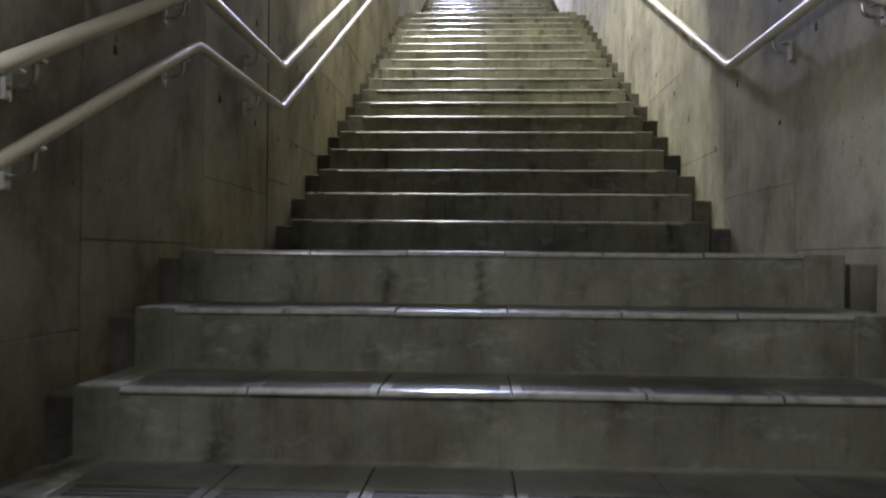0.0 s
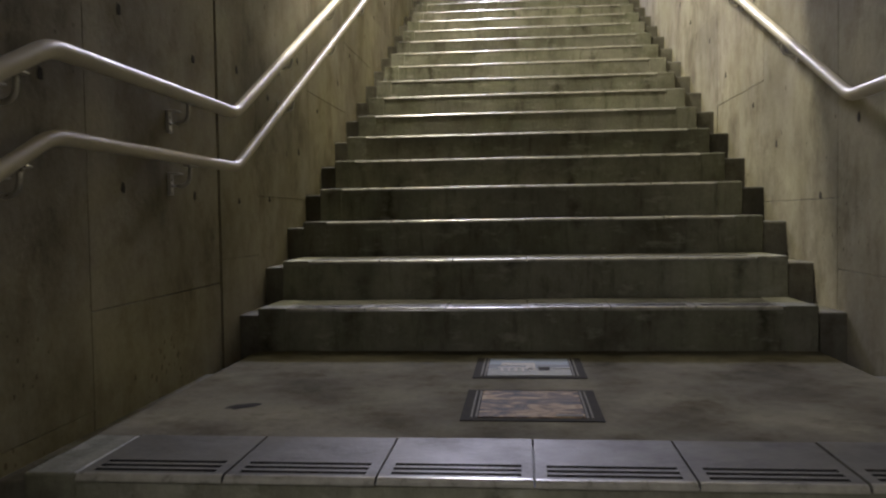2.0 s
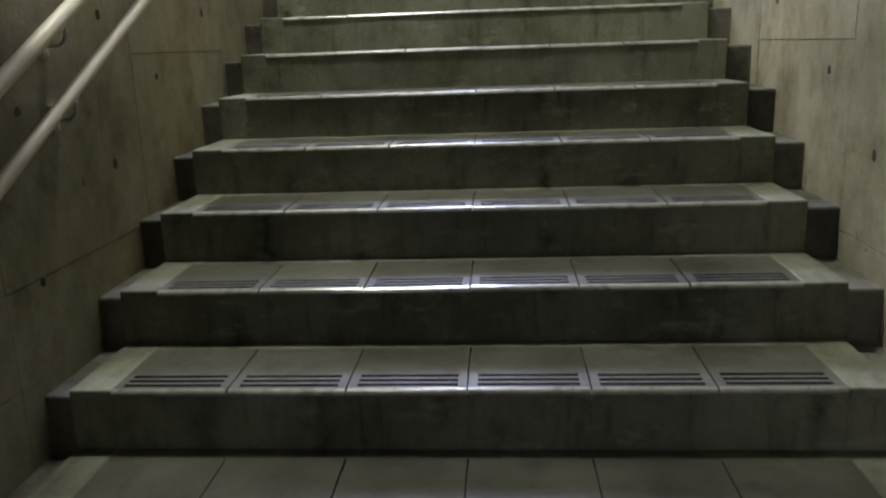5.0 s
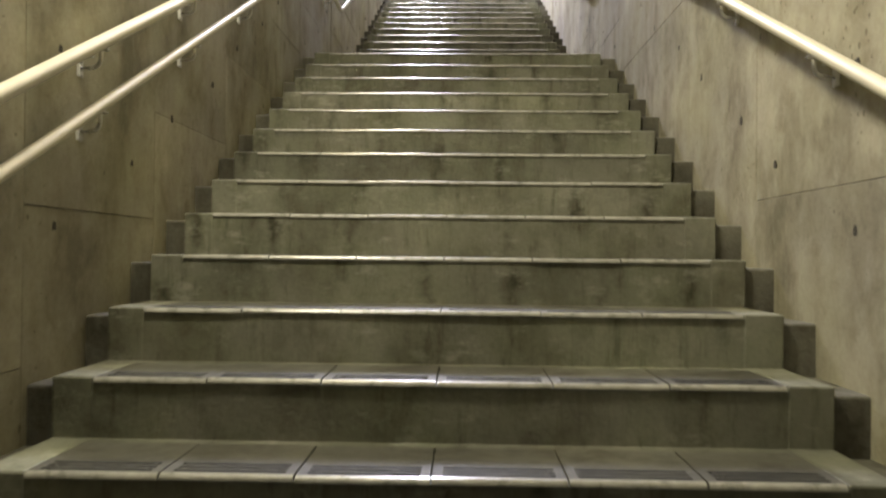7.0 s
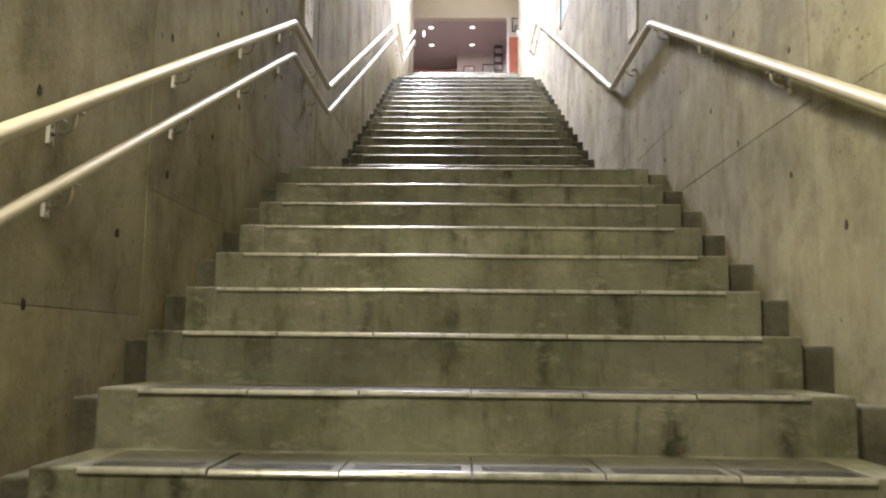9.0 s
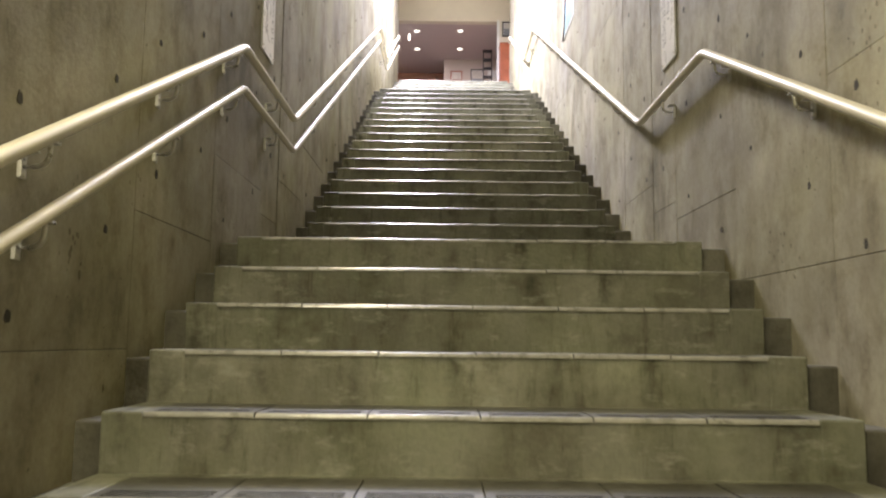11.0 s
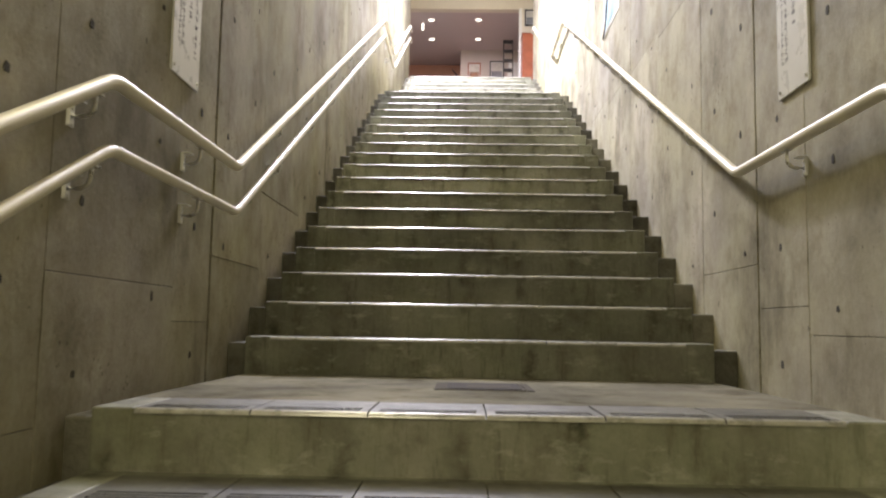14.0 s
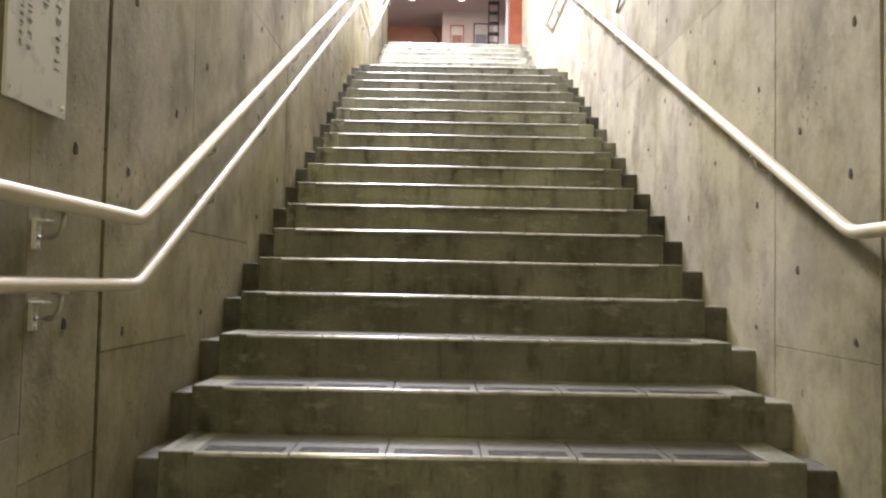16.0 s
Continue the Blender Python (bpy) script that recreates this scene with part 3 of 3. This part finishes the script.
# ---- unseen stairwell lamps, added overhead to house the area lights ----


def strip_light(x, y, z, length):
    ob = tagged(empty("strip_light", (x, y, z)), "unseen strip light, added as a body for an area lamp", "lamp", "stairwell strip lights")
    part("housing", boxes((-0.14, 0.14, -length / 2 - 0.03, length / 2 + 0.03, 0.02, 0.1), edge=0.006), WHITE, ob)
    part("end_cap", boxes((-0.13, 0.13, -length / 2 - 0.03, -length / 2, -0.02, 0.02)), WHITE, ob)
    part("end_cap", boxes((-0.13, 0.13, length / 2, length / 2 + 0.03, -0.02, 0.02)), WHITE, ob)
    for dx in (-0.1, 0.1):
        bm = bmesh.new()
        tube(bm, [(dx, -0.1, 0.1), (dx, -0.1, 0.45)], 0.006, 6)
        part("hanger", bm, STEEL, ob)
    return ob


for ly, lx, power, colour, length, tilt in LIGHTS:
    strip_light(lx, ly, stair_z(ly) + headroom(ly) - 0.4, length).rotation_euler.y = -math.radians(tilt)

# ---- signs and posters ----


def sign_plate(wall_x, y0, y1, z0, z1, columns, label):
    """A plate screwed to the wall, writing in upright columns."""
    out = 1 if wall_x < 0 else -1
    ob = tagged(empty("sign_plate", (wall_x, (y0 + y1) / 2, z0)), label, "sign", "landing signs")
    w, h = (y1 - y0) / 2, z1 - z0

    def slab(a, b, y_0, y_1, z_0, z_1):
        xs = sorted((a * out, b * out))
        return (xs[0], xs[1], y_0, y_1, z_0, z_1)
    part("plate", boxes(slab(0.006, 0.012, -w, w, 0, h), edge=0.0015), PLATE, ob)
    part("backing", boxes(slab(0.0022, 0.006, -w + 0.004, w - 0.004, 0.004, h - 0.004)), WHITE, ob)
    for y in (-w + 0.02, w - 0.02):
        for z in (0.025, h - 0.025):
            bm = bmesh.new()
            made = bmesh.ops.create_cone(bm, cap_ends=True, segments=12, radius1=0.007, radius2=0.004, depth=0.006)["verts"]
            bmesh.ops.transform(bm, verts=made, matrix=Matrix.Rotation(out * math.pi / 2, 4, "Y"))
            s = part("screw", bm, STEEL, ob)
            s.location = (out * 0.0145, y, z)
    rng = random.Random(7)
    for c, top, bottom, size in columns:
        bm = bmesh.new()
        z = top
        while z > bottom + size:
            for _ in range(4):
                dy, dz = rng.uniform(-0.4, 0.4) * size, rng.uniform(-0.8, 0.0) * size
                ln = rng.uniform(0.25, 0.5) * size
                if rng.random() < 0.5:
                    box(bm, *slab(0.0121, 0.0127, c - ln, c + ln, z + dz, z + dz + 0.12 * size))
                else:
                    box(bm, *slab(0.0121, 0.0127, c + dy, c + dy + 0.12 * size, z + dz - ln * 0.4, z + dz + ln * 0.4))
            z -= size * 1.12
        tagged(part("writing", bm, INK, ob), kind="stuff")
    return ob


sign_plate(XL, 7.68, 7.96, 3.965, 4.86, [(0.085, 0.84, 0.10, 0.030), (0.02, 0.84, 0.20, 0.034), (-0.05, 0.6, 0.10, 0.024), (-0.085, 0.45, 0.10, 0.02)],
           "white plastic sign with columns of writing on the wall")
sign_plate(XR, 7.73, 8.0, 3.965, 4.86, [(-0.085, 0.84, 0.28, 0.030), (-0.02, 0.84, 0.22, 0.034), (0.05, 0.6, 0.10, 0.024), (0.085, 0.45, 0.10, 0.02)],
           "white plastic sign with columns of grey writing")

PINK = plain("poster_pink", (0.75, 0.33, 0.27), 0.45, 0.0, 0.25, 8)
SKYB = plain("poster_blue", (0.42, 0.62, 0.76), 0.45, 0.0, 0.25, 8)
VIOLET = plain("poster_violet", (0.16, 0.14, 0.5), 0.45, 0.0, 0.3, 8)


def poster(y0, y1, z0, z1, blocks, label):
    ob = tagged(empty("poster", (XR, (y0 + y1) / 2, z0)), label, "poster", "stair posters")
    w, h = (y1 - y0) / 2, z1 - z0
    part("sheet", boxes((-0.006, -0.0022, -w, w, 0, h)), PAPER, ob)
    for a, b, c, d, m in blocks:
        part("print", boxes((-0.0068, -0.0061, -w + 2 * w * a, -w + 2 * w * b, h * c, h * d)), m, ob)
    return ob


one = poster(11.12, 11.8, 5.6, 6.6, [(0.05, 0.95, 0.03, 0.32, SKYB), (0.1, 0.9, 0.34, 0.8, PINK)], "paper poster printed pink above pale blue")
bm = bmesh.new()
tube(bm, [(0, 0, 0), (-0.015, -0.2, 0.06), (-0.03, -0.34, 0.16), (-0.02, -0.36, 0.5)], 0.008, 6)
edge = part("curled_edge", bm, BLACK, one, "dark curled lower edge")
edge.location = (-0.012, 0.345, -0.01)
poster(15.5, 16.1, 7.55, 8.4, [(0.2, 0.35, 0.1, 0.5, VIOLET), (0.55, 0.7, 0.05, 0.7, VIOLET), (0.4, 0.5, 0.5, 0.8, SKYB)], "white paper poster with violet figures")
poster(16.5, 17.0, 7.75, 8.5, [(0.2, 0.8, 0.1, 0.4, VIOLET)], "small white notice with a violet block")

# ---- picture tiles let into the landings ----
GROUT = matt(plain("dark_grout", (0.04, 0.037, 0.03), 0.9, 0.0, 0.5, 30))
RIM = matt(plain("pale_rim", (0.17, 0.16, 0.13), 0.7, 0.0, 0.4, 40))
SKY = plain("tile_sky", (0.17, 0.22, 0.25), 0.7, 0.0, 0.25, 18)
HILL = plain("tile_hill", (0.08, 0.10, 0.105), 0.7, 0.0, 0.3, 30)
LAWN = plain("tile_lawn", (0.22, 0.23, 0.19), 0.7, 0.0, 0.4, 40)
CREAM = plain("tile_cream", (0.36, 0.34, 0.28), 0.7, 0.0, 0.3, 40)
mR, tR, bR = material("tile_relief", 0.65)
swirl = node(tR, "ShaderNodeTexNoise", Scale=11.0, Detail=5.0, Roughness=0.62, Distortion=1.6)
tR.links.new(place(tR, (0.8, 1.3, 1)), swirl.inputs["Vector"])
tR.links.new(ramp(tR, swirl.outputs["Fac"], [(0.40, (0.02, 0.014, 0.008)), (0.48, (0.09, 0.06, 0.03)), (0.55, (0.24, 0.155, 0.07)), (0.66, (0.36, 0.275, 0.15))]), bR.inputs["Base Color"])
matt(mR)
bump(tR, bR, swirl.outputs["Fac"], 0.8, 0.006)

DULL = matt(plain("dull_grout", (0.075, 0.066, 0.05), 0.85, 0.0, 0.4, 25))
SLATE = matt(plain("tile_slate", (0.055, 0.047, 0.043), 0.85, 0.0, 0.4, 25))


def picture_tile(x, y, z, label, bed=None, rim=None):
    """A 0.3 m tile in a dark grout bed; its near edge is at y."""
    ob = tagged(empty("picture_tile", (x, y, z)), label, "floor tile", "landing picture tiles")
    part("grout_bed", boxes((-0.174, 0.174, -0.022, 0.32, -0.02, 0.0016)), bed or GROUT, ob)
    for s in ((-0.15, -0.145), (-0.138, -0.133), (0.133, 0.138), (0.145, 0.15)):
        part("rim", boxes((s[0], s[1], 0.0, 0.3, 0.0, 0.004)), rim or RIM, ob)
    return ob


def bit(ob, x0, x1, y0, y1, m, z=0.004, name="motif"):
    part(name, boxes((x0, x1, y0, y1, 0.0, z)), m, ob)


one = picture_tile(0.0, 0.46, 0.0, "brown relief picture tile set in dark grout")
bit(one, -0.13, 0.13, 0.004, 0.296, mR, 0.004, "picture")
bit(one, 0.06, 0.125, 0.012, 0.03, RIM, 0.0055)
two = picture_tile(0.0, 0.975, 0.0, "blue and white picture tile of a long building under hills")
bit(two, -0.13, 0.13, 0.004, 0.115, LAWN, 0.004, "lawn")
bit(two, -0.13, 0.13, 0.115, 0.185, HILL, 0.004, "hillside")
bit(two, -0.13, 0.13, 0.185, 0.296, SKY, 0.004, "sky")
bit(two, -0.09, 0.02, 0.165, 0.215, CREAM, 0.0048, "roof")
bit(two, -0.10, 0.0, 0.12, 0.138, CREAM, 0.0048)
for k in range(5):
    bit(two, -0.09 + k * 0.022, -0.082 + k * 0.022, 0.07, 0.125, CREAM, 0.0052, "post")
bit(two, 0.03, 0.065, 0.085, 0.14, GROUT, 0.0048, "doorway")
bit(two, -0.01, 0.02, 0.1, 0.165, CREAM, 0.0052, "gable")
bit(two, 0.068, 0.13, 0.115, 0.13, LAWN, 0.0048)
three = picture_tile(0.015, Y3 - LAND + 0.79, Z2, "worn grey picture tile set flush in the landing", DULL, DULL)
bit(three, -0.13, 0.13, 0.004, 0.296, SLATE, 0.004, "picture")
bit(three, -0.06, 0.1, 0.08, 0.2, DULL, 0.0045)

# ---- dark mark on the first landing ----
# Thin dark patch with an uneven outline, raised slightly in the middle.
bm = bmesh.new()
rng = random.Random(5)
ring = [bm.verts.new((0.05 * rng.uniform(0.7, 1.2) * math.cos(k * math.tau / 14), 0.03 * rng.uniform(0.6, 1.3) * math.sin(k * math.tau / 14), 0.0008)) for k in range(14)]
mid = bm.verts.new((0, 0, 0.004))
for k in range(14):
    bm.faces.new((ring[k], ring[(k + 1) % 14], mid))
mark = tagged(part("dark_mark", bm, GROUT), "small dark mark on the landing", "dirt")
mark.location, mark.rotation_euler = (-0.76, 0.57, -0.001), (0, 0, 0.5)

# ---- cast wall panels and dark discs for tie holes ----


# Flat dark disc on the wall stands for a shaded hollow.
def hole_mesh():
    bm = bmesh.new()
    rng = random.Random(3)
    n = 9
    rim = [bm.verts.new((0.0012, 0.0125 * rng.uniform(0.8, 1.15) * math.cos(k * math.tau / n), 0.0135 * rng.uniform(0.8, 1.2) * math.sin(k * math.tau / n))) for k in range(n)]
    back = [bm.verts.new((-0.004, v.co.y, v.co.z)) for v in rim]
    bm.faces.new(rim)
    for k in range(n):
        bm.faces.new((rim[k], back[k], back[(k + 1) % n], rim[(k + 1) % n]))
    return mesh_of("tie_hole", bm, HOLE_SHADE)


HOLE = hole_mesh()


def wall_panels(wall, wall_x, out, bounds, cuts, seams):
    """Cast panels between the upright joints; cuts gives the level joints of the columns that have known ones."""
    rng = random.Random(11 if out > 0 else 23)
    for y0, y1 in zip(bounds, bounds[1:]):
        mid = (y0 + y1) / 2
        bottom = min(stair_z(y0), stair_z(y1)) - 0.2
        top = max(ceiling_z(y0), ceiling_z(y1)) + 0.15
        if y0 > Y4 - 2.2:
            top = 10.9
        gap0 = 0.011 if y0 in seams else 0.0014
        gap1 = 0.011 if y1 in seams else 0.0014
        levels = cuts.get(y0)
        if levels is None:
            levels = (round(stair_z(y1) + 0.02, 2), round(stair_z(y1) + 1.82, 2))
        rows = [bottom] + [z for z in levels if bottom + 0.05 < z < top - 0.2] + [top]
        for z0, z1 in zip(rows, rows[1:]):
            proud = rng.uniform(0.0, 0.0022)
            xs = sorted((wall_x - out * 0.012, wall_x + out * proud))
            bm = boxes((xs[0], xs[1], y0 + gap0, y1 - gap1, z0 + 0.001, z1 - 0.001), edge=0.0014)
            part("panel", bm, WALL, wall)
        if y1 < -2.5 or y0 > 16.5:
            continue
        flat = stair_z(y0 + 0.02) == stair_z(mid)
        columns = ((y0 + 0.17, 0.0), (y1 - 0.2, 0.0 if flat else 0.24)) if y1 - y0 > 0.6 else ((mid, 0.0),)
        for yy, phase in columns:
            z = 0.56 + phase
            while z < stair_z(yy) + 0.06:
                z += 0.48
            while z < stair_z(yy) + 3.2:
                h = piece("tie_hole", HOLE, wall, (wall_x + out * 0.0015, yy + rng.uniform(-0.02, 0.02), z + rng.uniform(-0.03, 0.03)))
                h.scale = (out, rng.uniform(0.8, 1.15), rng.uniform(0.8, 1.4))
                z += 0.48


SEAM_L, SEAM_R = (1.30, 8.235, 15.2), (8.27, 15.1)
JOINT_L = [-7.0] + [0.42 - 0.89 * k for k in range(8, 0, -1)] + [0.42, 1.30, 1.72, 2.55, 3.43, 4.32, 5.22, 6.10, 6.94, 7.82, 8.235, 9.01, 9.93, 10.82, 11.71, 12.6, 13.48, 14.35, 15.2, 16.0, 16.9, 17.8, YEND]
JOINT_R = [-7.0] + [0.67 - 0.89 * k for k in range(8, 0, -1)] + [0.67, 1.57, 2.47, 3.37, 4.30, 5.19, 6.09, 6.93, 7.80, 8.27, 9.015, 9.89, 10.73, 11.62, 12.5, 13.4, 14.3, 15.1, 16.0, 16.9, 17.8, YEND]
CUT_L = {0.42: (0.27, 2.07), 1.30: (0.35, 2.15), 1.72: (0.59, 2.39), 4.32: (1.97, 3.77), 5.22: (2.40, 4.2), 6.94: (3.22, 5.02), 7.82: (3.10, 4.9), 8.235: (3.37, 5.17), 9.93: (4.92, 6.7), 10.82: (4.92, 6.7), 11.71: (4.95, 6.7)}
CUT_R = {0.67: (0.28, 2.08), 1.57: (0.54, 2.34), 3.37: (1.655, 3.45), 4.30: (2.66, 4.4), 5.19: (2.70, 3.3), 6.09: (2.70, 4.5), 6.93: (3.09, 4.89), 7.80: (3.19, 4.97), 8.27: (3.37, 5.17), 9.015: (4.9, 6.7), 9.89: (4.94, 6.7), 10.73: (4.96, 6.75)}
wall_panels(wall_left, XL, 1, JOINT_L, CUT_L, SEAM_L)
wall_panels(wall_right, XR, -1, JOINT_R, CUT_R, SEAM_R)
